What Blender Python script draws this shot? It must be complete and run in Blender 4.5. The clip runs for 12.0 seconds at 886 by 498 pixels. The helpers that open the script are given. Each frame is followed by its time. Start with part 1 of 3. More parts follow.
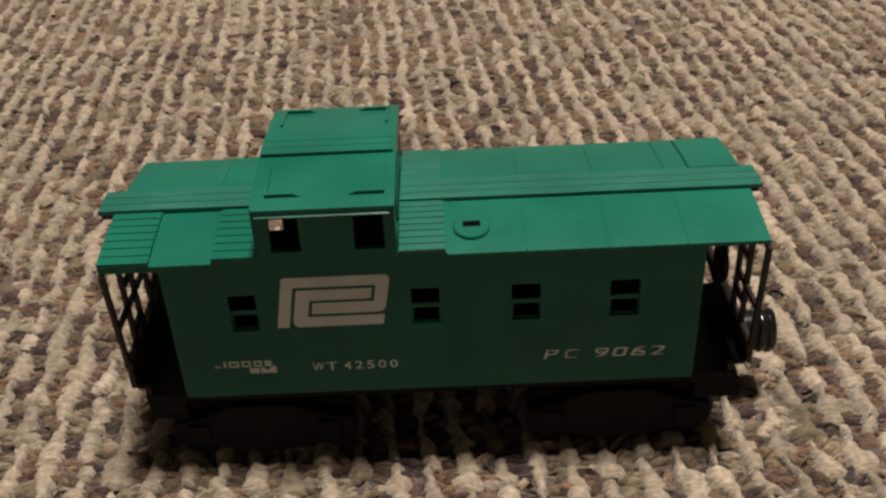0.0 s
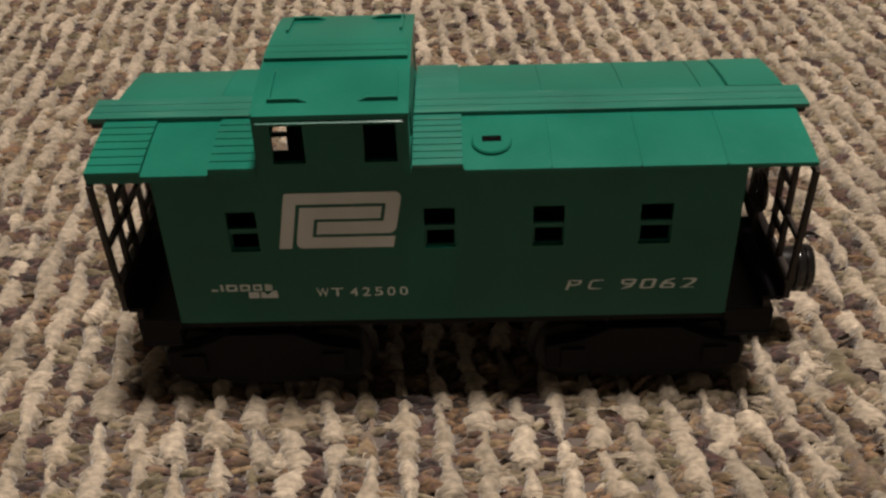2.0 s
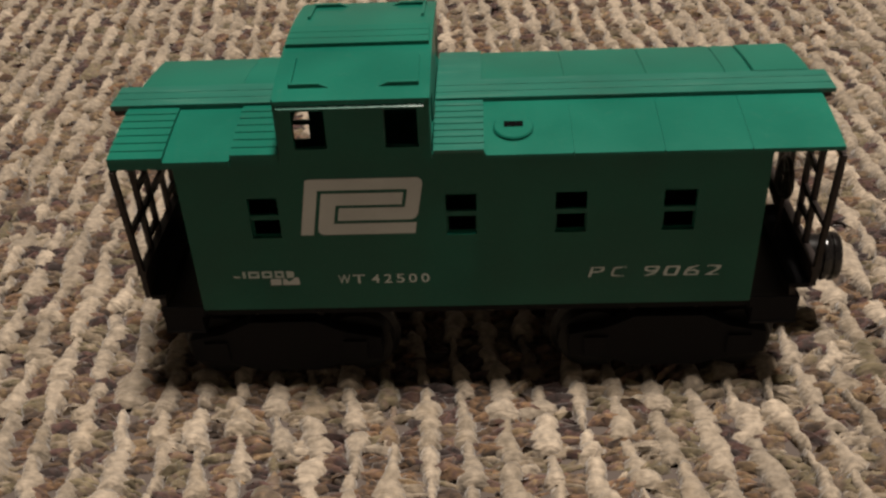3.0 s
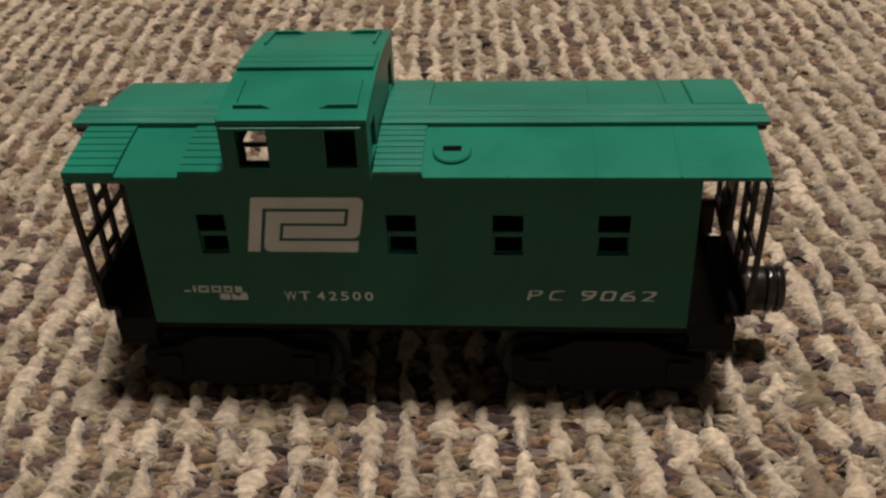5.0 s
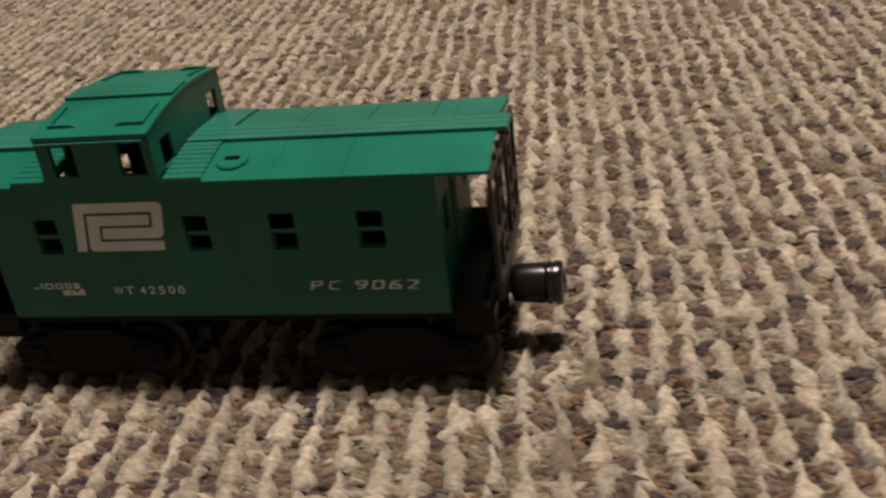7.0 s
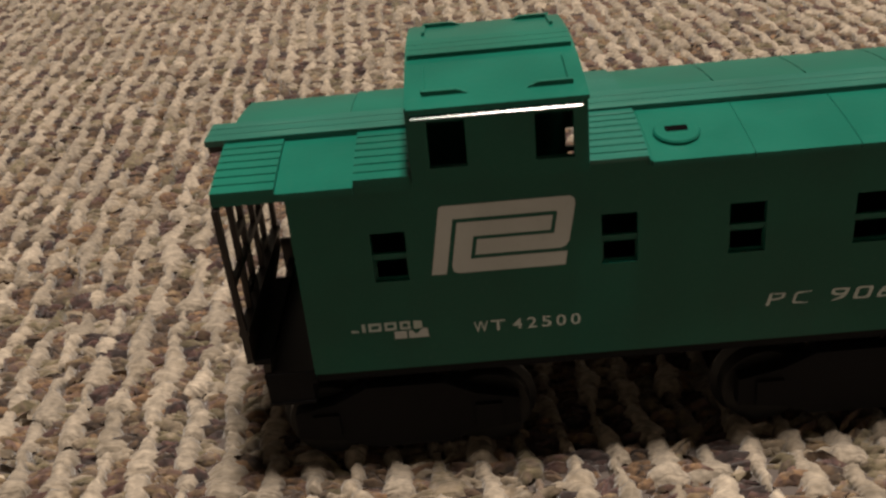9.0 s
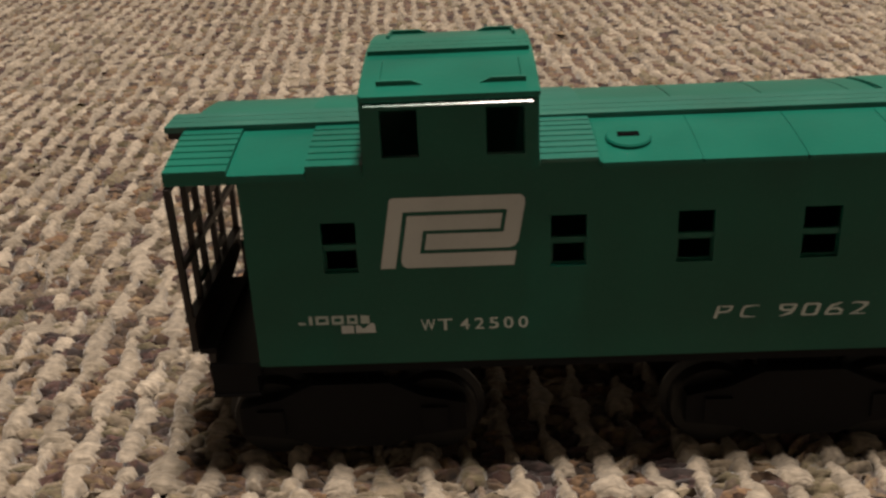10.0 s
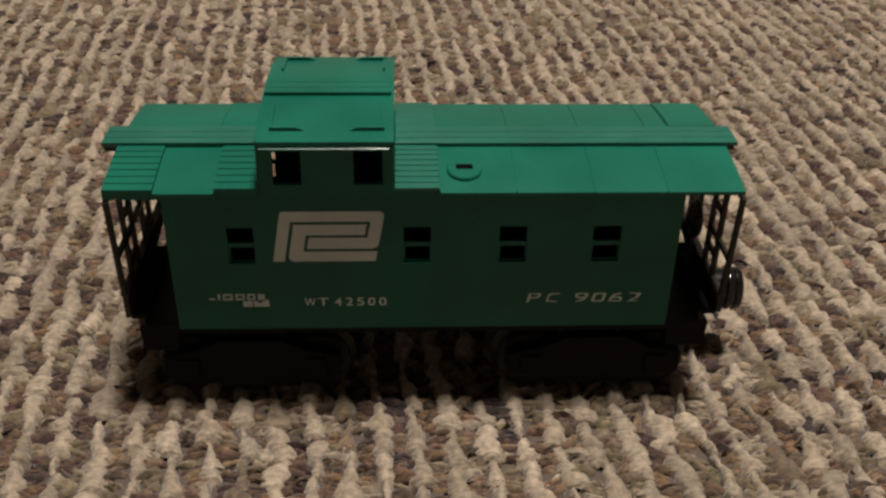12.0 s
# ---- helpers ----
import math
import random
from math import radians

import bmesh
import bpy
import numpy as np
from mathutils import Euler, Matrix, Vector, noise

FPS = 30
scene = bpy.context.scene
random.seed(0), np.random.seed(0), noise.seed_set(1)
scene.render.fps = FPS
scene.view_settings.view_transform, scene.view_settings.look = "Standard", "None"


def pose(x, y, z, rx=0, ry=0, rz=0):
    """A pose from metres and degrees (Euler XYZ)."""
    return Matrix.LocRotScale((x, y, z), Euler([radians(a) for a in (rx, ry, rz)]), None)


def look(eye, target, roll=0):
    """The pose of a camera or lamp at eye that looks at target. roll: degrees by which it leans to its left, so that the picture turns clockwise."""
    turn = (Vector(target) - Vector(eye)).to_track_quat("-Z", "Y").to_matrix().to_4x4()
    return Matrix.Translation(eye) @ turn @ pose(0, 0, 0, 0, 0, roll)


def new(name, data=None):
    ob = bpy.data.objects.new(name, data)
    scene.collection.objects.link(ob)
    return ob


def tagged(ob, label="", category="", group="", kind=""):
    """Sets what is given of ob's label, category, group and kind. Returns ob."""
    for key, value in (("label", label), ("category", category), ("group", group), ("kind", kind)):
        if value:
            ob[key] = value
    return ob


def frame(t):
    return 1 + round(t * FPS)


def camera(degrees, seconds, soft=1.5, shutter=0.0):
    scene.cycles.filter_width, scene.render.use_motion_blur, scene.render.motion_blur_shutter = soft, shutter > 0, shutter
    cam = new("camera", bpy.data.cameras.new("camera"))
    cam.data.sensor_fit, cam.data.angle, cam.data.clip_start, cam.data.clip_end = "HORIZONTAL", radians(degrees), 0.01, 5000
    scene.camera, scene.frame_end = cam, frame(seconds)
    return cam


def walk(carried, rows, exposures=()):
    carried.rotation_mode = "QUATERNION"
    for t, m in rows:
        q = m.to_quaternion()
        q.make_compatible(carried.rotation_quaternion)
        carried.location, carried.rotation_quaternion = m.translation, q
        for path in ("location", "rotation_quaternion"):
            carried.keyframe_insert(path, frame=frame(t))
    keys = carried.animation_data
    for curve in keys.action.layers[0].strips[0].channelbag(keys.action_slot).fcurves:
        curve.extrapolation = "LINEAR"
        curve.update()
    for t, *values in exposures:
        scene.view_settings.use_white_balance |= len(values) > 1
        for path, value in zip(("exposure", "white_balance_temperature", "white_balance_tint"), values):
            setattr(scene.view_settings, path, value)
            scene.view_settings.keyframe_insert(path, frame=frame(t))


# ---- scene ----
# ---- camera ----
cam = camera(47.4, 12.0, soft=2.6, shutter=0.3)
PATH = [
    (0, (0.00520, -0.20684, 0.20646), (0.00240, 0.04399, 0.04191), -2.84),
    (0.5, (0.00699, -0.20862, 0.20516), (-0.00466, 0.04233, 0.04119), -3.81),
    (1, (0.00543, -0.20706, 0.20100), (-0.00616, 0.03904, 0.02981), -3.34),
    (1.5, (0.00275, -0.20009, 0.19150), (0.00200, 0.04624, 0.02026), -1.12),
    (2, (0.00273, -0.19671, 0.18624), (-0.00270, 0.04847, 0.01346), -1.92),
    (2.5, (0.00217, -0.19565, 0.18475), (-0.00831, 0.04884, 0.01122), -2.95),
    (2.7, (0.00284, -0.19644, 0.18377), (-0.00962, 0.04803, 0.01033), -3.16),
    (4.3, (0.00902, -0.20064, 0.18282), (-0.00385, 0.04821, 0.01576), -2.07),
    (4.5, (0.01407, -0.20197, 0.18304), (0.00275, 0.04726, 0.01651), -1.76),
    (5, (0.02585, -0.20467, 0.18293), (0.00353, 0.04604, 0.01969), -2.45),
    (5.5, (0.06026, -0.22017, 0.17974), (0.00828, 0.02981, 0.02224), -2.94),
    (6, (0.11605, -0.24365, 0.17487), (0.04957, 0.00997, 0.02907), -4.71),
    (6.5, (0.14887, -0.25034, 0.17535), (0.08113, 0.00790, 0.03852), -8.60),
    (7, (0.12130, -0.23667, 0.17555), (0.06286, 0.02191, 0.03512), -7.28),
    (7.5, (0.04683, -0.20495, 0.17456), (0.00937, 0.05257, 0.02530), -5.75),
    (7.7, (0.02513, -0.19636, 0.17247), (-0.00392, 0.06333, 0.02510), -5.08),
    (9.3, (-0.03320, -0.17916, 0.14215), (-0.03871, 0.08760, 0.00500), -5.14),
    (9.5, (-0.03373, -0.17898, 0.13743), (-0.03677, 0.09260, 0.01002), -4.23),
    (10, (-0.02211, -0.18703, 0.13632), (-0.03024, 0.08673, 0.01390), -2.69),
    (10.5, (-0.00834, -0.19787, 0.15933), (-0.01902, 0.05549, -0.00097), -1.61),
    (11, (-0.00265, -0.21417, 0.18532), (-0.00651, 0.03631, 0.02026), -2.10),
    (11.5, (-0.00366, -0.22421, 0.19138), (0.00017, 0.02638, 0.02648), -0.51),
    (12, (-0.00656, -0.22662, 0.19746), (0.00596, 0.02578, 0.03578), 1.14),
]
walk(cam, [(t, look(eye, target, roll)) for t, eye, target, roll in PATH],
     exposures=((0.0, 0.0), (11.2, 0.0), (11.6, -0.06), (12.0, -0.26)))

# ---- light: a ceiling lamp almost straight above the toy, in a closed room ----
world = bpy.data.worlds.new("room_air")
world.use_nodes = True
world.node_tree.nodes["Background"].inputs[0].default_value = (1.0, 0.86, 0.7, 1)
world.node_tree.nodes["Background"].inputs[1].default_value = 0.0
scene.world = world
lamp_data = bpy.data.lights.new("ceiling_lamp_light", "AREA")
lamp_data.shape, lamp_data.size = "DISK", 0.36
lamp_data.energy, lamp_data.color = 128.0, (1.0, 0.89, 0.78)
lamp = new("ceiling_lamp_light", lamp_data)
lamp.matrix_world = look((0.22, -0.02, 2.33), (0.22, -0.0201, 0.0))

CM = 0.01
rng = random.Random(7)


# ---- materials ----
def material(name):
    m = bpy.data.materials.new(name)
    m.use_nodes = True
    tree = m.node_tree
    return m, tree.nodes, tree.links, tree.nodes["Principled BSDF"]


def ramp(nodes, stops, constant=False):
    r = nodes.new("ShaderNodeValToRGB")
    r.color_ramp.interpolation = "CONSTANT" if constant else "LINEAR"
    while len(r.color_ramp.elements) < len(stops):
        r.color_ramp.elements.new(0.5)
    for e, (p, c) in zip(r.color_ramp.elements, stops):
        e.position, e.color = p, (*c, 1)
    return r


def plastic(name, colour, rough, dust_glint=0.05, dust_glint_colour=(0.35, 0.32, 0.28), spec=0.5, grain=False):
    """Moulded plastic: faint mottling, dusty specks and scuffs, a little orange peel; or a cast wood grain along x,
    whose specks are drawn out into painted glints.
    """
    m, n, l, b = material(name)
    co = n.new("ShaderNodeTexCoord")
    big = n.new("ShaderNodeTexNoise")
    big.inputs["Scale"].default_value, big.inputs["Detail"].default_value = 45, 4
    fine = n.new("ShaderNodeTexNoise")
    fine.inputs["Scale"].default_value, fine.inputs["Detail"].default_value = 900, 3
    l.new(co.outputs["Object"], big.inputs["Vector"])
    if grain:
        drawn = n.new("ShaderNodeMapping")
        drawn.inputs["Scale"].default_value = (0.07, 1.3, 1.3)
        l.new(co.outputs["Object"], drawn.inputs["Vector"])
        l.new(drawn.outputs["Vector"], fine.inputs["Vector"])
    else:
        l.new(co.outputs["Object"], fine.inputs["Vector"])
    shade = ramp(n, [(0.3, tuple(c * 0.86 for c in colour)), (0.7, tuple(min(1, c * 1.12) for c in colour))])
    l.new(big.outputs["Fac"], shade.inputs["Fac"])
    speck = ramp(n, [(0.55, (0, 0, 0)), (0.8, (dust_glint, dust_glint, dust_glint))])
    l.new(fine.outputs["Fac"], speck.inputs["Fac"])
    mix = n.new("ShaderNodeMix")
    mix.data_type = "RGBA"
    mix.inputs["B"].default_value = (*dust_glint_colour, 1)
    l.new(speck.outputs["Color"], mix.inputs["Factor"])
    l.new(shade.outputs["Color"], mix.inputs["A"])
    l.new(mix.outputs["Result"], b.inputs["Base Color"])
    r = n.new("ShaderNodeMapRange")
    r.inputs["To Min"].default_value, r.inputs["To Max"].default_value = rough - 0.07, rough + 0.1
    l.new(big.outputs["Fac"], r.inputs["Value"])
    l.new(r.outputs["Result"], b.inputs["Roughness"])
    b.inputs["Specular IOR Level"].default_value = spec
    bump = n.new("ShaderNodeBump")
    bump.inputs["Strength"].default_value, bump.inputs["Distance"].default_value = 0.45 if grain else 0.12, 0.0002
    l.new(fine.outputs["Fac"], bump.inputs["Height"])
    l.new(bump.outputs["Normal"], b.inputs["Normal"])
    return m


GREEN = plastic("green_plastic", (0.0034, 0.077, 0.052), 0.31, 0.06, (0.12, 0.17, 0.14), 0.27)
# the pale streaks along the grain are glints put into the colour
GLOSS_GREEN = plastic("glint_streaked_green_plastic", (0.0060, 0.078, 0.056), 0.30, 0.30, (0.10, 0.20, 0.16), 0.58, grain=True)
SATIN_GREEN = plastic("satin_green_plastic", (0.0034, 0.077, 0.052), 0.45, 0.06, (0.12, 0.17, 0.14), 0.22)
STRIP = plastic("smooth_green_strip", (0.010, 0.080, 0.058), 0.22, 0.02, (0.12, 0.17, 0.14), 0.6)
GLOSS_BLACK = plastic("glossy_black_plastic", (0.004, 0.0035, 0.0035), 0.17, 0.004, (0.1, 0.09, 0.08), 0.5)
SATIN_BLACK = plastic("satin_black_plastic", (0.005, 0.0045, 0.0045), 0.28, 0.004, (0.1, 0.09, 0.08), 0.18)
BLACK = plastic("black_plastic", (0.017, 0.0125, 0.0115), 0.42, 0.012, (0.1, 0.09, 0.08), 0.30)
MATT = plastic("matt_black_plastic", (0.0066, 0.0063, 0.0072), 0.6, 0.008, (0.1, 0.09, 0.08), 0.08)
VOID = plastic("unlit_slot_black", (0.002, 0.002, 0.002), 0.9, 0.0, (0.1, 0.09, 0.08), 0.02)
STEEL = plastic("dark_wheel_metal", (0.014, 0.013, 0.012), 0.45, 0.01, (0.1, 0.09, 0.08), 0.25)
INK = plastic("pale_print", (0.48, 0.505, 0.50), 0.6, 0.10, (0.08, 0.1, 0.08), 0.3)
PRINT = plastic("white_print", (0.50, 0.57, 0.55), 0.6, 0.25, (0.06, 0.1, 0.07), 0.3)
WORN = plastic("worn_print", (0.40, 0.46, 0.43), 0.6, 0.5, (0.01, 0.06, 0.04), 0.3)


def yarn():
    """Wool yarn; each strand takes its colour from the dyed run that it belongs to."""
    m, n, l, b = material("berber_yarn")
    dye = n.new("ShaderNodeAttribute")
    dye.attribute_name = "dye"
    geo = n.new("ShaderNodeNewGeometry")
    co = n.new("ShaderNodeTexCoord")
    cols = ramp(n, [(0.0, (0.033, 0.024, 0.022)), (0.08, (0.070, 0.038, 0.033)), (0.16, (0.092, 0.061, 0.038)),
                    (0.24, (0.046, 0.035, 0.030)), (0.31, (0.156, 0.094, 0.051)), (0.38, (0.092, 0.057, 0.049)),
                    (0.45, (0.172, 0.119, 0.066)), (0.52, (0.108, 0.078, 0.059)), (0.60, (0.116, 0.095, 0.055)),
                    (0.68, (0.180, 0.140, 0.098)), (0.78, (0.230, 0.187, 0.138)), (0.9, (0.272, 0.225, 0.172))])
    # fibres of other dyes run through each strand
    blend = n.new("ShaderNodeTexNoise")
    blend.inputs["Scale"].default_value, blend.inputs["Detail"].default_value = 330, 3
    l.new(co.outputs["Object"], blend.inputs["Vector"])
    mix = n.new("ShaderNodeMapRange")
    mix.inputs["From Min"].default_value, mix.inputs["From Max"].default_value = 0.25, 0.75
    mix.inputs["To Min"].default_value, mix.inputs["To Max"].default_value = -0.09, 0.09
    l.new(blend.outputs["Fac"], mix.inputs["Value"])
    both = n.new("ShaderNodeMath")
    l.new(dye.outputs["Fac"], both.inputs[0])
    l.new(mix.outputs["Result"], both.inputs[1])
    l.new(both.outputs["Value"], cols.inputs["Fac"])
    fleck = n.new("ShaderNodeTexNoise")
    fleck.inputs["Scale"].default_value, fleck.inputs["Detail"].default_value = 480, 2
    l.new(co.outputs["Object"], fleck.inputs["Vector"])
    val = n.new("ShaderNodeMapRange")
    val.inputs["From Min"].default_value, val.inputs["From Max"].default_value = 0.3, 0.7
    val.inputs["To Min"].default_value, val.inputs["To Max"].default_value = 0.66, 1.27
    l.new(fleck.outputs["Fac"], val.inputs["Value"])
    each = n.new("ShaderNodeMapRange")
    each.inputs["To Min"].default_value, each.inputs["To Max"].default_value = 0.64, 1.0
    l.new(geo.outputs["Random Per Island"], each.inputs["Value"])
    mul = n.new("ShaderNodeMath")
    mul.operation = "MULTIPLY"
    l.new(val.outputs["Result"], mul.inputs[0])
    l.new(each.outputs["Result"], mul.inputs[1])
    tint = n.new("ShaderNodeVectorMath")
    tint.operation = "SCALE"
    l.new(cols.outputs["Color"], tint.inputs[0])
    l.new(mul.outputs["Value"], tint.inputs["Scale"])
    l.new(tint.outputs["Vector"], b.inputs["Base Color"])
    b.inputs["Roughness"].default_value = 0.85
    b.inputs["Specular IOR Level"].default_value = 0.15
    b.inputs["Sheen Weight"].default_value = 0.15
    # fine yarn ridges that run across the rows
    wave = n.new("ShaderNodeTexWave")
    wave.wave_type, wave.bands_direction = "BANDS", "Y"
    wave.inputs["Scale"].default_value, wave.inputs["Distortion"].default_value = 210, 7
    wave.inputs["Detail"].default_value, wave.inputs["Detail Scale"].default_value = 3, 1.2
    l.new(co.outputs["Object"], wave.inputs["Vector"])
    bump = n.new("ShaderNodeBump")
    bump.inputs["Strength"].default_value, bump.inputs["Distance"].default_value = 0.45, 0.0006
    l.new(wave.outputs["Fac"], bump.inputs["Height"])
    l.new(bump.outputs["Normal"], b.inputs["Normal"])
    return m


def painted(name, colour, scale=30):
    m, n, l, b = material(name)
    t = n.new("ShaderNodeTexNoise")
    t.inputs["Scale"].default_value, t.inputs["Detail"].default_value = scale, 6
    r = ramp(n, [(0.3, tuple(c * 0.92 for c in colour)), (0.7, colour)])
    l.new(t.outputs["Fac"], r.inputs["Fac"])
    l.new(r.outputs["Color"], b.inputs["Base Color"])
    b.inputs["Roughness"].default_value = 0.8
    bump = n.new("ShaderNodeBump")
    bump.inputs["Strength"].default_value, bump.inputs["Distance"].default_value = 0.2, 0.002
    l.new(t.outputs["Fac"], bump.inputs["Height"])
    l.new(bump.outputs["Normal"], b.inputs["Normal"])
    return m


YARN = yarn()
# backing kept dark so its colour carries the shade between the loops
BACKING = painted("carpet_backing", (0.050, 0.037, 0.030), 300)


def ribbed():
    """The same carpet where no loop can be told apart: cream ribs and brown rows with broken edges."""
    m, n, l, b = material("carpet_far_pile")
    co = n.new("ShaderNodeTexCoord")
    mp = n.new("ShaderNodeMapping")
    mp.inputs["Rotation"].default_value = (0, 0, radians(-RIB_TURN))
    l.new(co.outputs["Object"], mp.inputs["Vector"])
    rib = n.new("ShaderNodeTexWave")
    rib.wave_type, rib.bands_direction = "BANDS", "X"
    rib.inputs["Scale"].default_value, rib.inputs["Distortion"].default_value = 31.4 / RIB_PITCH, 2.5
    rib.inputs["Detail"].default_value, rib.inputs["Detail Scale"].default_value = 3, 3
    l.new(mp.outputs["Vector"], rib.inputs["Vector"])
    knot = n.new("ShaderNodeTexNoise")
    knot.inputs["Scale"].default_value, knot.inputs["Detail"].default_value = 110, 4
    l.new(mp.outputs["Vector"], knot.inputs["Vector"])
    mix = n.new("ShaderNodeMix")
    mix.inputs["Factor"].default_value = 0.55
    l.new(rib.outputs["Fac"], mix.inputs["A"])
    l.new(knot.outputs["Fac"], mix.inputs["B"])
    # tones lowered to include the self-shadowing of loops not modelled here
    cols = ramp(n, [(0.25, (0.036, 0.026, 0.021)), (0.42, (0.069, 0.050, 0.036)), (0.55, (0.114, 0.091, 0.067)), (0.72, (0.162, 0.134, 0.102))])
    l.new(mix.outputs["Result"], cols.inputs["Fac"])
    l.new(cols.outputs["Color"], b.inputs["Base Color"])
    b.inputs["Roughness"].default_value = 0.9
    bump = n.new("ShaderNodeBump")
    bump.inputs["Strength"].default_value, bump.inputs["Distance"].default_value = 0.8, 0.003
    l.new(mix.outputs["Result"], bump.inputs["Height"])
    l.new(bump.outputs["Normal"], b.inputs["Normal"])
    return m


RIB_TURN, RIB_PITCH = 4.5, 0.99      # degrees from straight ahead, centimetres
FARPILE = ribbed()
WALLPAINT = painted("wall_paint", (0.29, 0.265, 0.23))
CEILPAINT = painted("ceiling_paint", (0.55, 0.53, 0.50))


# ---- mesh helpers (numbers in centimetres) ----
def part(name, bm, mat, parent=None, label="", smooth=0.0):
    """One bmesh, given in centimetres, as one mesh object under its parent."""
    bmesh.ops.recalc_face_normals(bm, faces=bm.faces)
    bmesh.ops.scale(bm, vec=(CM, CM, CM), verts=bm.verts)
    me = bpy.data.meshes.new(name)
    bm.to_mesh(me)
    bm.free()
    me.materials.append(mat)
    if smooth:
        me.polygons.foreach_set("use_smooth", [True] * len(me.polygons))
        me.set_sharp_from_angle(angle=radians(smooth))
    ob = new(name, me)
    ob.parent = parent
    if label:
        tagged(ob, label)
    return ob


def bevel(bm, width, segments=1):
    edges = [e for e in bm.edges if e.is_manifold and e.calc_face_angle(0) > 0.6]
    if edges and width:
        bmesh.ops.bevel(bm, geom=edges, offset=width, segments=segments, affect="EDGES", clamp_overlap=True)
    return bm


def add_box(bm, x0, x1, y0, y1, z0, z1):
    vs = [bm.verts.new(p) for p in ((x0, y0, z0), (x1, y0, z0), (x1, y1, z0), (x0, y1, z0),
                                    (x0, y0, z1), (x1, y0, z1), (x1, y1, z1), (x0, y1, z1))]
    for f in ((3, 2, 1, 0), (4, 5, 6, 7), (0, 1, 5, 4), (1, 2, 6, 5), (2, 3, 7, 6), (3, 0, 4, 7)):
        bm.faces.new([vs[i] for i in f])
    return vs


def box(x0, x1, y0, y1, z0, z1, b=0.02):
    bm = bmesh.new()
    add_box(bm, x0, x1, y0, y1, z0, z1)
    return bevel(bm, b)


def bar(p, q, w, d=None, side=(0, 0, 1), b=0.0):
    """A square rod from p to q, w wide and d deep."""
    p, q, d = Vector(p), Vector(q), d or w
    along = (q - p).normalized()
    u = along.cross(Vector(side))
    u = u.normalized() if u.length > 1e-4 else along.orthogonal().normalized()
    v = along.cross(u)
    bm = bmesh.new()
    rings = [[bm.verts.new(c + u * a * w / 2 + v * e * d / 2) for a, e in ((-1, -1), (1, -1), (1, 1), (-1, 1))] for c in (p, q)]
    for i in range(4):
        bm.faces.new([rings[0][i], rings[0][(i + 1) % 4], rings[1][(i + 1) % 4], rings[1][i]])
    bm.faces.new(rings[0][::-1])
    bm.faces.new(rings[1])
    return bevel(bm, b)


def lathe(profile, m, segments=28):
    """Turn (radius, height) pairs round the z axis and place the result by m."""
    bm = bmesh.new()
    rings = []
    for r, h in profile:
        rings.append([bm.verts.new((r * math.cos(2 * math.pi * i / segments), r * math.sin(2 * math.pi * i / segments), h)) for i in range(segments)])
    for a, c in zip(rings, rings[1:]):
        for i in range(segments):
            bm.faces.new([a[i], a[(i + 1) % segments], c[(i + 1) % segments], c[i]])
    bm.faces.new(rings[0][::-1])
    bm.faces.new(rings[-1])
    bmesh.ops.transform(bm, matrix=m, verts=bm.verts)
    return bm


def slab(outline, place, depth):
    """A flat shape: outline in 2D, place maps (u, v, w) to a point, depth its thickness."""
    bm = bmesh.new()
    a = [bm.verts.new(place(u, v, 0)) for u, v in outline]
    c = [bm.verts.new(place(u, v, depth)) for u, v in outline]
    bm.faces.new(a)
    bm.faces.new(c[::-1])
    n = len(a)
    for i in range(n):
        bm.faces.new([a[i], c[i], c[(i + 1) % n], a[(i + 1) % n]])
    return bm


def panel(u0, u1, v0, v1, holes, place, thick):
    """A wall with rectangular holes (u0, u1, v0, v1) that go right through it."""
    us = sorted({u0, u1, *(h[0] for h in holes), *(h[1] for h in holes)})
    vs = sorted({v0, v1, *(h[2] for h in holes), *(h[3] for h in holes)})
    bm = bmesh.new()
    grid = {}

    def vert(i, j, k):
        if (i, j, k) not in grid:
            grid[i, j, k] = bm.verts.new(place(us[i], vs[j], thick * k))
        return grid[i, j, k]

    def solid(i, j):
        if not (0 <= i < len(us) - 1 and 0 <= j < len(vs) - 1):
            return False
        u, v = (us[i] + us[i + 1]) / 2, (vs[j] + vs[j + 1]) / 2
        return not any(h[0] < u < h[1] and h[2] < v < h[3] for h in holes)

    for i in range(len(us) - 1):
        for j in range(len(vs) - 1):
            if not solid(i, j):
                continue
            bm.faces.new([vert(i, j, 0), vert(i + 1, j, 0), vert(i + 1, j + 1, 0), vert(i, j + 1, 0)])
            bm.faces.new([vert(i, j + 1, 1), vert(i + 1, j + 1, 1), vert(i + 1, j, 1), vert(i, j, 1)])
            for di, dj, a, c in ((0, -1, (i, j), (i + 1, j)), (1, 0, (i + 1, j), (i + 1, j + 1)), (0, 1, (i + 1, j + 1), (i, j + 1)), (-1, 0, (i, j + 1), (i, j))):
                if not solid(i + di, j + dj):
                    bm.faces.new([vert(*a, 0), vert(*a, 1), vert(*c, 1), vert(*c, 0)])
    return bm


# ---- the room: carpeted floor, plain walls and ceiling ----
def setting(name, bm, mat, label, category):
    return tagged(part(name, bm, mat), label, category, kind="structure")


